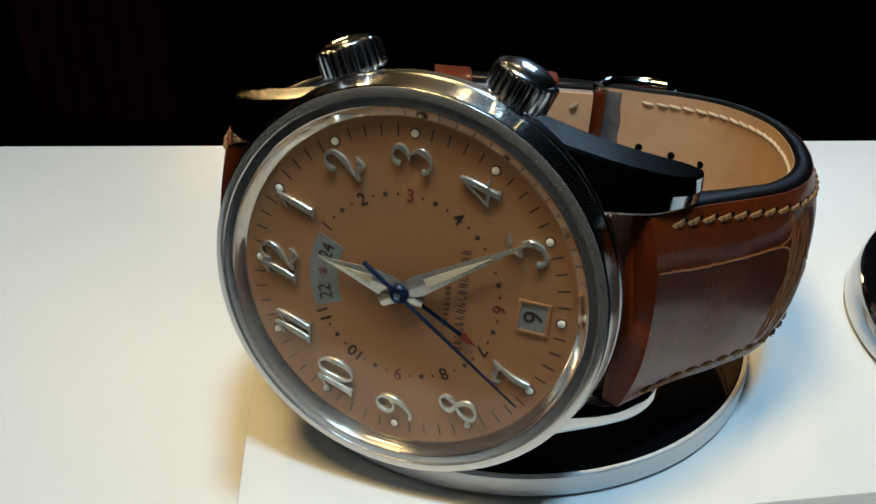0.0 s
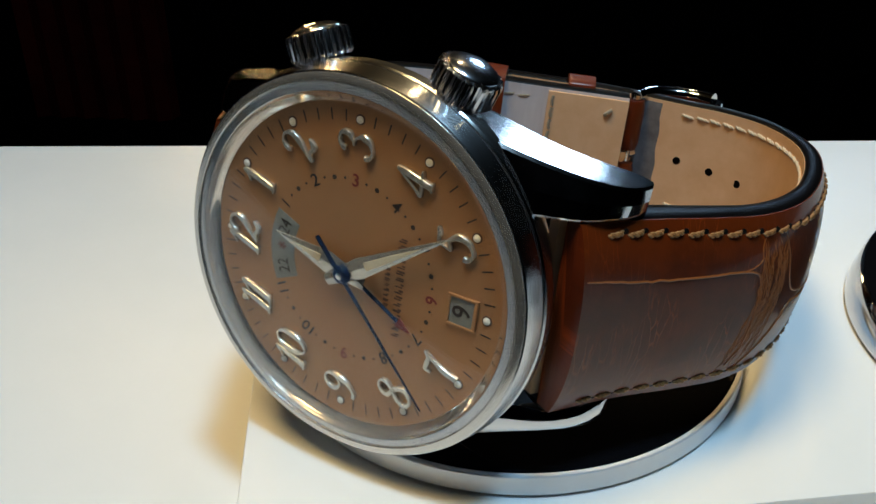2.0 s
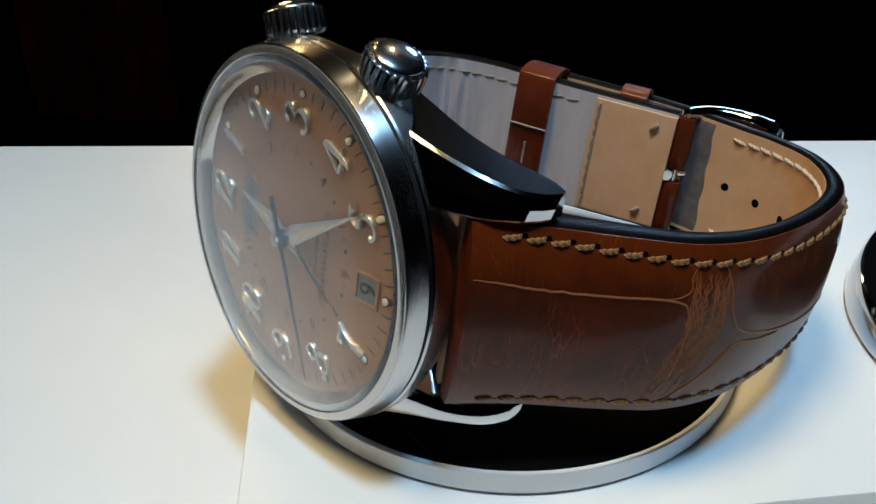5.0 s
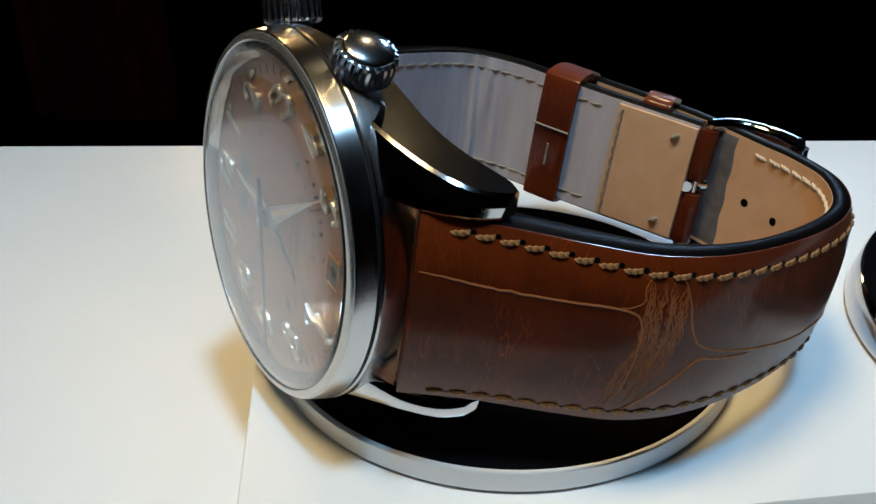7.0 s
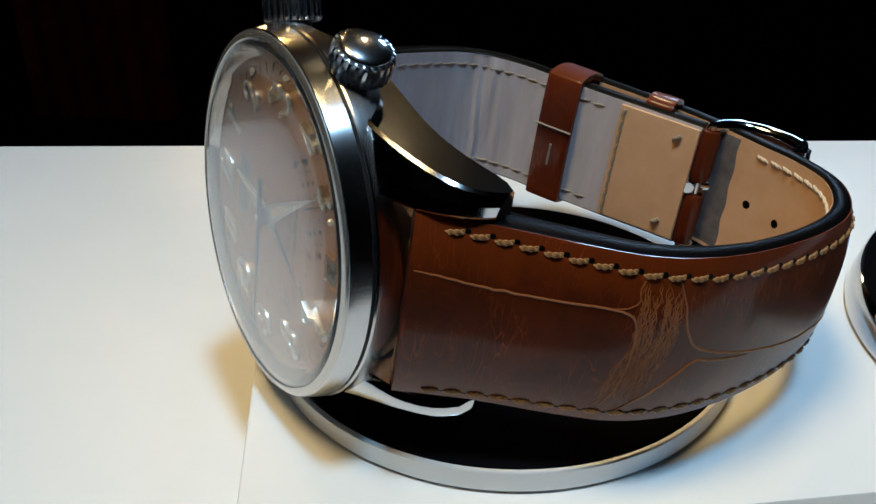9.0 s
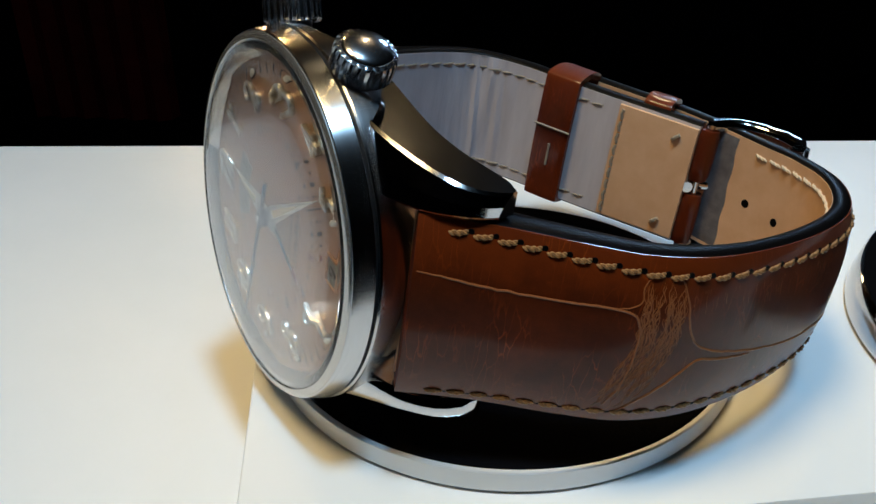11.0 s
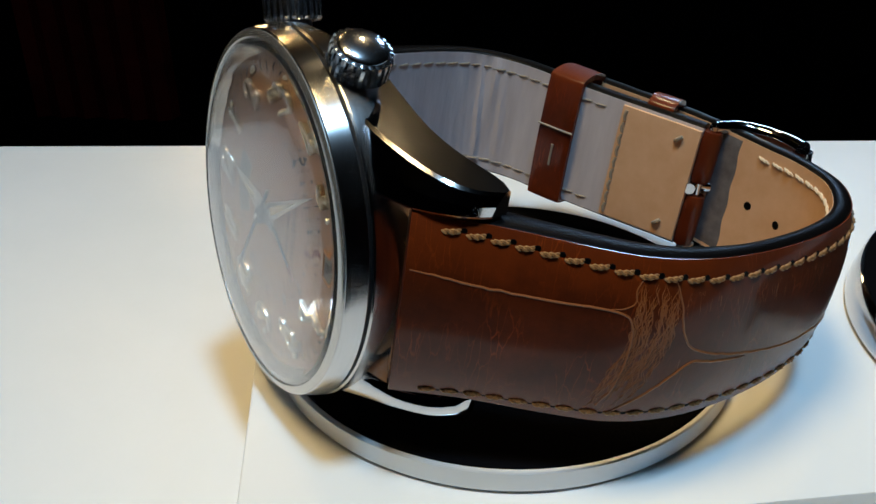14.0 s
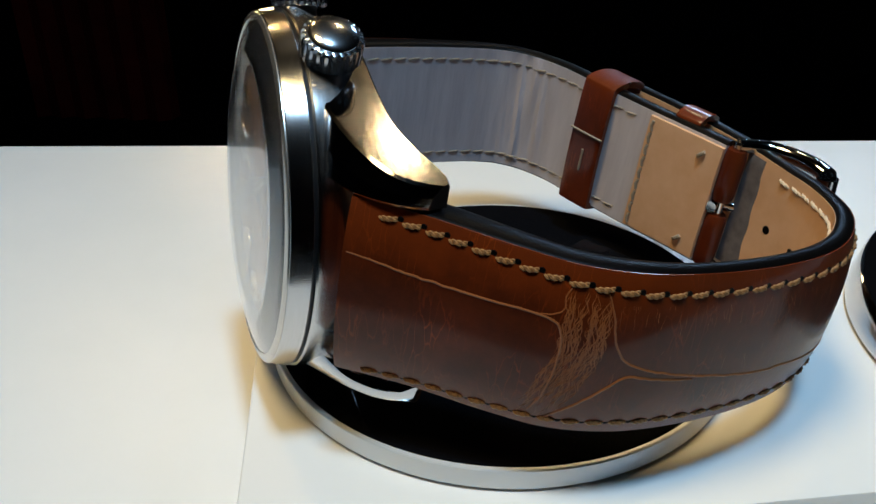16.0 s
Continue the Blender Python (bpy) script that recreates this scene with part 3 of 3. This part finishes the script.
# ---- the strap ----
class Band:
    """A padded leather band that follows a curve in the watch's xy plane, outer side away from the loop."""

    def __init__(self, pts, n, width, thick, bulge, shift, turn):
        self.P, self.L = spline([(x, y, 0) for x, y in pts], n)
        self.n, self.width, self.thick, self.bulge, self.shift, self.turn = n, width, thick, bulge, shift, turn
        self.fold = lambda u, w: 0.0

    def frame_at(self, u):
        k = min(max(u, 0), 1) * self.n
        i = min(int(k), self.n - 1)
        p = self.P[i].lerp(self.P[i + 1], k - i)
        a, b = self.P[max(i - 1, 0)], self.P[min(i + 2, self.n)]
        t = (b - a).normalized()
        return p, t, Vector((t.y, -t.x, 0)) * self.turn

    def outer(self, u, w, lift=0.0):
        """The point at the part u of the length and w (-1 to 1) of the width, on the outer side."""
        p, t, o = self.frame_at(u)
        b = self.bulge(u) * (1 - abs(w) ** 2.6)
        return p + o * (b + lift) + Vector((0, 0, self.shift(u) + w * self.width(u)))

    def inner(self, u, w, lift=0.0):
        p, t, o = self.frame_at(u)
        lift += self.fold(u, w)
        return p - o * (self.thick(u) + lift) + Vector((0, 0, self.shift(u) + w * self.width(u)))

    def mesh(self, mat, name, parent, label, side):
        """side: 0 the outer leather, 1 the lining, 2 the painted edges."""
        bm = bmesh.new()
        grain = bm.verts.layers.float_vector.new("grain")
        W = [-1 + 2 * k / 28 for k in range(29)]
        rows = []
        for i in range(self.n + 1):
            u = i / self.n
            row = []
            if side == 0:
                loop = [self.outer(u, w) for w in W] + [self.inner(u, w, -self.thick(u) * 0.55) for w in (1, -1)]
            elif side == 1:
                loop = [self.inner(u, w * 0.985, 0.02) for w in W] + [self.inner(u, w * 0.985, -self.thick(u) * 0.3) for w in (1, -1)]
            for k, q in enumerate(loop):
                v = bm.verts.new(q * MM)
                v[grain] = (u * self.L, (W[k] if k < 29 else 0) * self.width(u), 0)
                row.append(v)
            rows.append(row)
        m = len(rows[0])
        for a, b in zip(rows, rows[1:]):
            for k in range(m):
                bm.faces.new((a[k], a[(k + 1) % m], b[(k + 1) % m], b[k]))
        bm.faces.new(rows[0][::-1])
        bm.faces.new(rows[-1])
        return part(name, bm, mat, parent, label)

    def edge(self, w, parent):
        """A painted edge: a rounded bead along one side."""
        bm = bmesh.new()
        rows = []
        for i in range(self.n + 1):
            u = i / self.n
            p, t, o = self.frame_at(u)
            th = self.thick(u)
            row = []
            for k in range(9):
                a = math.pi * k / 8
                q = p - o * (th * 0.5 - (th * 0.5 + 0.02) * math.cos(a)) + Vector((0, 0, self.shift(u) + w * (self.width(u) - 0.25 + 0.55 * math.sin(a))))
                row.append(bm.verts.new(q * MM))
            rows.append(row)
        for a, b in zip(rows, rows[1:]):
            for k in range(9):
                bm.faces.new((a[k], a[(k + 1) % 9], b[(k + 1) % 9], b[k]))
        bm.faces.new(rows[0][::-1])
        bm.faces.new(rows[-1])
        return part("strap_edge", bm, EDGE, parent, "black painted strap edge")

    def stitches(self, parent, w, u0, u1, n, mat, inside=False, w1=None):
        bm = bmesh.new()
        me = bpy.data.meshes.new("strand")
        low = 0.95 if not inside else 0.8 if mat is CREAM_THREAD else 0.45
        for ph in (0, math.pi):
            pts = [(-0.95 + 1.9 * k / 14, 0.13 * low * math.cos(ph + k * 0.75), low * (0.36 * math.sin(math.pi * k / 14) ** 0.5 - 0.22) + 0.1 * low * math.sin(ph + k * 0.75)) for k in range(15)]
            strand = bm_tube(pts, lambda k: low * (0.1 + 0.1 * math.sin(math.pi * k) ** 0.5), 6)
            strand.to_mesh(me)
            strand.free()
            bm.from_mesh(me)
        bpy.data.meshes.remove(me)
        first = part("stitch", bm, mat, parent, "", True)
        w0 = w
        for k in range(n):
            u = u0 + (u1 - u0) * (k + 0.5) / n
            p, t, o = self.frame_at(u)
            w = w0 + (w1 - w0) * min(1, u / 0.28) if w1 is not None else w0
            if inside:
                q, o = self.inner(u, w), -o
            else:
                q = self.outer(u, w, -0.04)
            z = Vector((0, 0, 1))
            tw = (t + z * 0.12).normalized()
            m = Matrix((tw, o.cross(tw), o)).transposed().to_4x4()
            m = Matrix.Translation(q * MM) @ m
            if k == 0:
                first.matrix_local = m
                hole = None if inside else part("needle_hole", bm_lathe([(0, 0.05), (0.3, 0.03), (0.34, -0.08), (0, -0.1)], 10, False, (1.12, 0), "z"), EDGE, parent)
                if hole:
                    hole.matrix_local = m
            else:
                same(first, m, parent)
                if hole:
                    same(hole, m, parent)


def build_strap():
    ease = lambda a, b, u: a + (b - a) * min(max(u, 0), 1)
    six = Band([(20.9, 4.2), (22.5, 7.0), (25.3, 11.4), (29.5, 17.0), (33.0, 22.5), (34.8, 28.5), (35.1, 35.5), (34.2, 43.5), (32.2, 50.5), (28.9, 55.8), (24, 59.8), (18, 61.2), (13, 60.9), (7, 60.3), (0, 58.8), (-7, 56.4), (-14, 53.8)], 150,
               lambda u: ease(9.75, 8.2, u * 1.4), lambda u: ease(4.2, 2.0, u * 3), lambda u: ease(2.0, 1.0, u * 1.5), lambda u: ease(0.25, -0.3, u * 5), 1)
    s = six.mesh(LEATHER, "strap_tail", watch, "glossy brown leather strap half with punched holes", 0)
    six.mesh(TAN, "lining", s, "tan leather lining", 1)
    for w in (1, -1):
        six.edge(w, s)
        six.stitches(s, w * 0.91, 0.025, 0.62, 27, THREAD, False, w * 0.80)
        six.stitches(s, w * 0.8, 0.33, 0.73, 20, CREAM_THREAD, True)
    twelve = Band([(-20.9, 4.2), (-22.5, 7.0), (-24.6, 11.0), (-26.2, 17), (-27.2, 28), (-26.8, 36.5), (-24.6, 42), (-19.5, 46.3), (-12, 49.3), (-5, 52.3), (2, 55.6), (5.6, 57.2)], 220,
                  lambda u: ease(9.3, 8.3, u), lambda u: ease(4.2, 2.2, u * 2), lambda u: ease(0.9, 0.2, u * 2), lambda u: ease(-0.1, -0.35, u * 3), -1)
    # the lining gathers into upright folds where the band bends
    twelve.fold = lambda u, w: 0.95 * math.exp(-((u - 0.555) / 0.045) ** 2) * max(0.0, 1 - abs(w) ** 3) * noise.noise(Vector((u * 75 + 0.6 * w, 0.5 * w, 3.0)))
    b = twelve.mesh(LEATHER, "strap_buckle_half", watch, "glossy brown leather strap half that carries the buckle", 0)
    twelve.mesh(LINING, "lining", b, "grey leather lining", 1)
    for w in (1, -1):
        twelve.edge(w, b)
        twelve.stitches(b, w * 0.86, 0.04, 0.8, 24, THREAD)
        twelve.stitches(b, w * 0.8, 0.04, 0.82, 27, PALE_THREAD, True)
    return six, twelve, s, b


six, twelve, strap_tail, strap_buckle = build_strap()



def build_creases():
    """Rubbed scale lines and the wrinkled hinge between the scales, standing a little proud."""
    lines = [[(0.004, 0.5), (0.033, 0.475), (0.063, 0.44), (0.113, 0.43), (0.163, 0.45), (0.19, 0.445), (0.202, 0.40), (0.207, 0.28), (0.208, 0.07), (0.207, -0.2), (0.203, -0.47), (0.194, -0.72)],
             [(0.185, 0.46), (0.199, 0.50), (0.205, 0.58), (0.204, 0.68), (0.207, 0.78)],
             [(0.238, 0.8), (0.247, 0.55), (0.25, 0.38), (0.256, 0.2), (0.267, 0.05), (0.29, -0.05), (0.32, -0.13), (0.357, -0.21), (0.417, -0.31), (0.46, -0.34), (0.53, -0.45), (0.58, -0.5)],
             [(0.337, -0.215), (0.293, -0.16), (0.27, -0.13), (0.257, -0.25), (0.243, -0.42), (0.227, -0.6), (0.21, -0.8)]]
    for k, ln in enumerate(lines):
        pts, _ = spline([(u * 100, w * 10, 0) for u, w in ln], 60)
        q = [six.outer(p.x / 100 + 0.0006 * noise.noise(p * 1.3), p.y / 10 + 0.012 * noise.noise(p * 1.1 + Vector((9, 0, 0))), -0.02) for p in pts]
        rad = 0.13 if k in (0, 2) else 0.15 if k == 3 else 0.075
        part("crease", bm_tube(q, lambda t, r=rad: r * (0.55 + 0.45 * math.sin(math.pi * min(t * 3, 0.5)) - 0.4 * max(0, t - 0.75)), 6), CREASE, strap_tail, "rubbed pale crease line")
    rnd = random.Random(4)
    for k in range(170):
        a = 0.206 + 0.038 * rnd.random()
        w0 = rnd.uniform(-0.3, 0.78)
        w1 = max(w0 - rnd.uniform(0.15, 0.6), -0.82)
        pts = []
        for j in range(16):
            t = j / 15
            w = w0 + (w1 - w0) * t
            lean = -0.03 * max(0, 0.1 - w)
            pts.append(six.outer(a + lean + 0.006 * noise.noise(Vector((k * 3.1, w * 7, 1))), w, -0.012))
        if k % 2 == 0 and w0 < 0.7:
            c = rnd.uniform(-0.012, 0.012)
            cross = [six.outer(a + c * j / 5 - 0.03 * max(0, 0.1 - w0), w0 - 0.12 * j / 5, -0.03) for j in range(6)]
            part("wrinkle", bm_tube(cross, 0.026, 5), CREASE, strap_tail)
        part("wrinkle", bm_tube(pts, lambda t: 0.055 * math.sin(math.pi * (0.08 + 0.84 * t)), 5), CREASE, strap_tail)
    for k in range(90):
        a = rnd.uniform(0.25, 0.5)
        w0 = rnd.choice((0.74, 0.72, rnd.uniform(-0.1, 0.7)))
        w1 = w0 - rnd.uniform(0.1, 0.45)
        pts = [six.outer(a + 0.003 * noise.noise(Vector((k * 2.7, j * 0.4, 5))), w0 + (w1 - w0) * j / 9, -0.025) for j in range(10)]
        part("wrinkle", bm_tube(pts, lambda t: 0.032 * math.sin(math.pi * (0.1 + 0.8 * t)), 5), CREASE, strap_tail)


build_creases()


def band_loop(u0, u1, name, label, lift, mat, z_out, sink=0.0):
    """A leather keeper: a closed ribbon round both halves of the strap."""
    bm = bmesh.new()
    grain = bm.verts.layers.float_vector.new("grain")
    rows = []
    N = 10
    for i in range(N + 1):
        u = u0 + (u1 - u0) * i / N
        p, t, o = twelve.frame_at(u)
        zc, hw = twelve.shift(u), twelve.width(u) + z_out
        ins, out = -twelve.thick(u) - lift + sink, lift + 2.3
        row = []
        outer_ring = [(ins - 1.1, -hw + 0.5), (ins - 0.9, -hw), (out + 0.9, -hw - 0.6), (out + 1.2, -hw + 0.5), (out + 1.4, 0), (out + 1.2, hw - 0.5), (out + 0.9, hw + 0.4), ((out + ins) / 2, hw + 0.95), (ins - 0.5, hw + 0.4), (ins - 0.95, hw - 0.3), (ins - 1.25, 0)]
        for _ in range(2):
            outer_ring = [((1 - f) * a[0] + f * b[0], (1 - f) * a[1] + f * b[1]) for a, b in zip(outer_ring, outer_ring[1:] + outer_ring[:1]) for f in (0.25, 0.75)]
        edge = 0.12 if i in (0, N) else 0.0
        for d, z in outer_ring:
            v = bm.verts.new((p + o * (d + (edge if d < 0 else -edge)) + Vector((0, 0, zc + z))) * MM)
            v[grain] = (i * 0.7, z, 0)
            row.append(v)
        for d, z in outer_ring:
            dd = d + 0.75 if d < 0 else d - 0.75
            v = bm.verts.new((p + o * dd + Vector((0, 0, zc + z * (1 - 0.75 / max(abs(z), 6))))) * MM)
            v[grain] = (i * 0.7, z, 3)
            row.append(v)
        rows.append(row)
    m = len(outer_ring)
    for a, b in zip(rows, rows[1:]):
        for off in (0, m):
            for k in range(m):
                bm.faces.new((a[off + k], a[off + (k + 1) % m], b[off + (k + 1) % m], b[off + k]))
    for r in (rows[0], rows[-1]):
        for k in range(m):
            bm.faces.new((r[k], r[(k + 1) % m], r[m + (k + 1) % m], r[m + k]))
    return part(name, bm, mat, watch, label)


def build_closure():
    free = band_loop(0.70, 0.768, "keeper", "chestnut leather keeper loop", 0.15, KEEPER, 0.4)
    u = 0.735
    pts = [twelve.inner(0.698 + 0.072 * k / 6, 0.22, 1.42) for k in range(7)]
    part("keeper_seam", bm_tube(pts, 0.16, 6), PALE_THREAD, free, "pale seam across the keeper")
    q = [twelve.inner(u, w, 1.42) for w in (-0.42, -0.3, -0.15, -0.05)]
    part("stitch", bm_tube(q, lambda t: 0.16 + 0.1 * math.sin(9 * t), 6), PALE_THREAD, free)
    # tan flap folded round the buckle bar
    bm = bmesh.new()
    rows = []
    for i in range(25):
        u = 0.85 + 0.15 * i / 24
        rows.append([bm.verts.new(twelve.inner(u, w * 0.94, d) * MM) for w, d in [(-1 + 2 * k / 12, 0.65 - 0.12 * abs(-1 + k / 6) ** 4) for k in range(13)] + [(1, -0.2), (-1, -0.2)]])
    for a, b in zip(rows, rows[1:]):
        for k in range(15):
            bm.faces.new((a[k], a[(k + 1) % 15], b[(k + 1) % 15], b[k]))
    bm.faces.new(rows[0][::-1])
    bm.faces.new(rows[-1])
    flap = part("flap", bm, TAN, strap_buckle, "tan leather flap folded round the buckle bar")
    for k in range(9):
        w = -0.8 + 1.6 * k / 8
        m = twelve.inner(0.859, w, 0.68)
        part("stitch", bm_tube([m + Vector((0, 0, -0.7)), m + Vector((-0.1, -0.12, 0)), m + Vector((0, 0, 0.7))], 0.2, 6), PALE_THREAD, flap)
    for w in (-0.72, 0.72):
        m = twelve.inner(0.965, w, 0.68)
        part("stitch", bm_tube([m + Vector((-0.5, -0.1, -0.4)), m + Vector((0, -0.25, 0)), m + Vector((0.4, 0.05, 0.5))], 0.26, 6), PALE_THREAD, flap)
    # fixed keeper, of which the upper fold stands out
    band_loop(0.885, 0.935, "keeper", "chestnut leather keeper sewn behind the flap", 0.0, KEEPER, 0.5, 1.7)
    # leather rolls round the bar, tang and frame
    for z0, z1 in ((-8.6, -1.5), (0.5, 7.5)):
        part("bar_roll", bm_tube([(6.9, 56.6, z0 + (z1 - z0) * k / 8) for k in range(9)], lambda t: 1.45 - 0.25 * abs(2 * t - 1) ** 6, 18), KEEPER, strap_buckle, "chestnut leather roll round the buckle bar")
    buckle = part("buckle", bm_tube([(6.9, 56.6, -9.6), (6.9, 56.6, 8.2)], 0.6, 12), STEEL, watch, "polished steel pin buckle")
    for z in (-9.4, 8.0):
        pts, _ = spline([(6.9, 56.6, z), (7.6, 60.0, z), (10.0, 62.2, z), (13.2, 63.2, z), (15.8, 63.0, z)], 20)
        part("buckle_arm", bm_tube(pts, lambda t: 0.85 + 0.4 * t, 12), STEEL, buckle)
    part("buckle_front", bm_tube([(15.8, 63.0, -9.4), (16.1, 63.3, -5), (16.2, 63.4, -0.4), (16.1, 63.3, 4.0), (15.8, 63.0, 8.0)], 1.35, 14), STEEL, buckle, "polished curved front bar of the buckle")
    part("tang", bm_tube([(6.9, 55.2, -0.5), (5.4, 56.4, -0.5), (6.9, 58.1, -0.5), (8.4, 61.6, -0.5), (11.5, 63.2, -0.5), (16.0, 64.4, -0.5)], 0.75, 10), STEEL, buckle, "steel tang")
    # worn grey patch on the lining beside the buckle
    bm = bmesh.new()
    rows = []
    for i in range(9):
        row = []
        for k in range(21):
            w = -0.93 + 1.86 * k / 20
            u = 0.752 + 0.034 * i / 8 + (0.0012 * math.sin(11 * w) + 0.005 * w if i == 0 else 0)
            row.append(bm.verts.new(six.inner(u, w, 0.12 if 0 < k < 20 and 0 < i < 8 else 0.02) * MM))
        rows.append(row)
    for a, b in zip(rows, rows[1:]):
        for k in range(20):
            bm.faces.new((a[k], a[k + 1], b[k + 1], b[k]))
    part("lining_patch", bm, WORN, strap_tail, "worn grey patch on the tan lining")
    # punched holes
    for x, z in ((13.6, -0.2), (18.2, -0.65), (22.6, -1.0)):
        u = min((k / 400 for k in range(400)), key=lambda k: (six.inner(k, 0).x - x) ** 2 + (six.inner(k, 0).y - 59) ** 2 * 0.2)
        p, t, o = six.frame_at(u)
        a = six.inner(u, 0) + Vector((0, 0, z - six.shift(u)))
        part("strap_hole", bm_tube([a - o * 0.04, a + o * 0.5], 0.55, 14), EDGE, strap_tail, "punched strap hole")


build_closure()


# ---- what moves ----
TURNS = [(0.0, 0.0), (0.5, -2.85), (1.0, -6.0), (1.5, -8.9), (2.0, -12.0), (2.5, -14.85), (3.0, -17.85), (3.5, -20.65), (4.0, -23.75), (4.2, -24.95), (5.2, -31.0), (6.3, -37.6), (6.5, -38.5),
         (7.0, -38.7), (7.5, -39.2), (8.0, -39.6), (8.5, -39.7), (9.0, -39.65), (9.2, -39.65), (11.3, -39.05), (11.5, -39.05), (12.0, -39.5), (12.5, -38.9), (13.0, -40.1), (13.5, -40.15), (14.0, -40.35),
         (14.5, -43.15), (15.0, -46.25), (15.5, -49.1), (16.0, -52.3)]


def motions():
    walk(watch, [(t, pose(0, 0, 0, 0, 0, a) @ WATCH_POSE) for t, a in TURNS])
    walk(turntable, [(t, pose(0, 0, 0, 0, 0, a)) for t, a in TURNS])
    walk(second_hand, [(t, pose(0, 0.0004, 0, 0, 215.3 + 6.0 * t, 0)) for t in (0, 2, 4, 6, 8, 10, 12, 14, 16)])


motions()
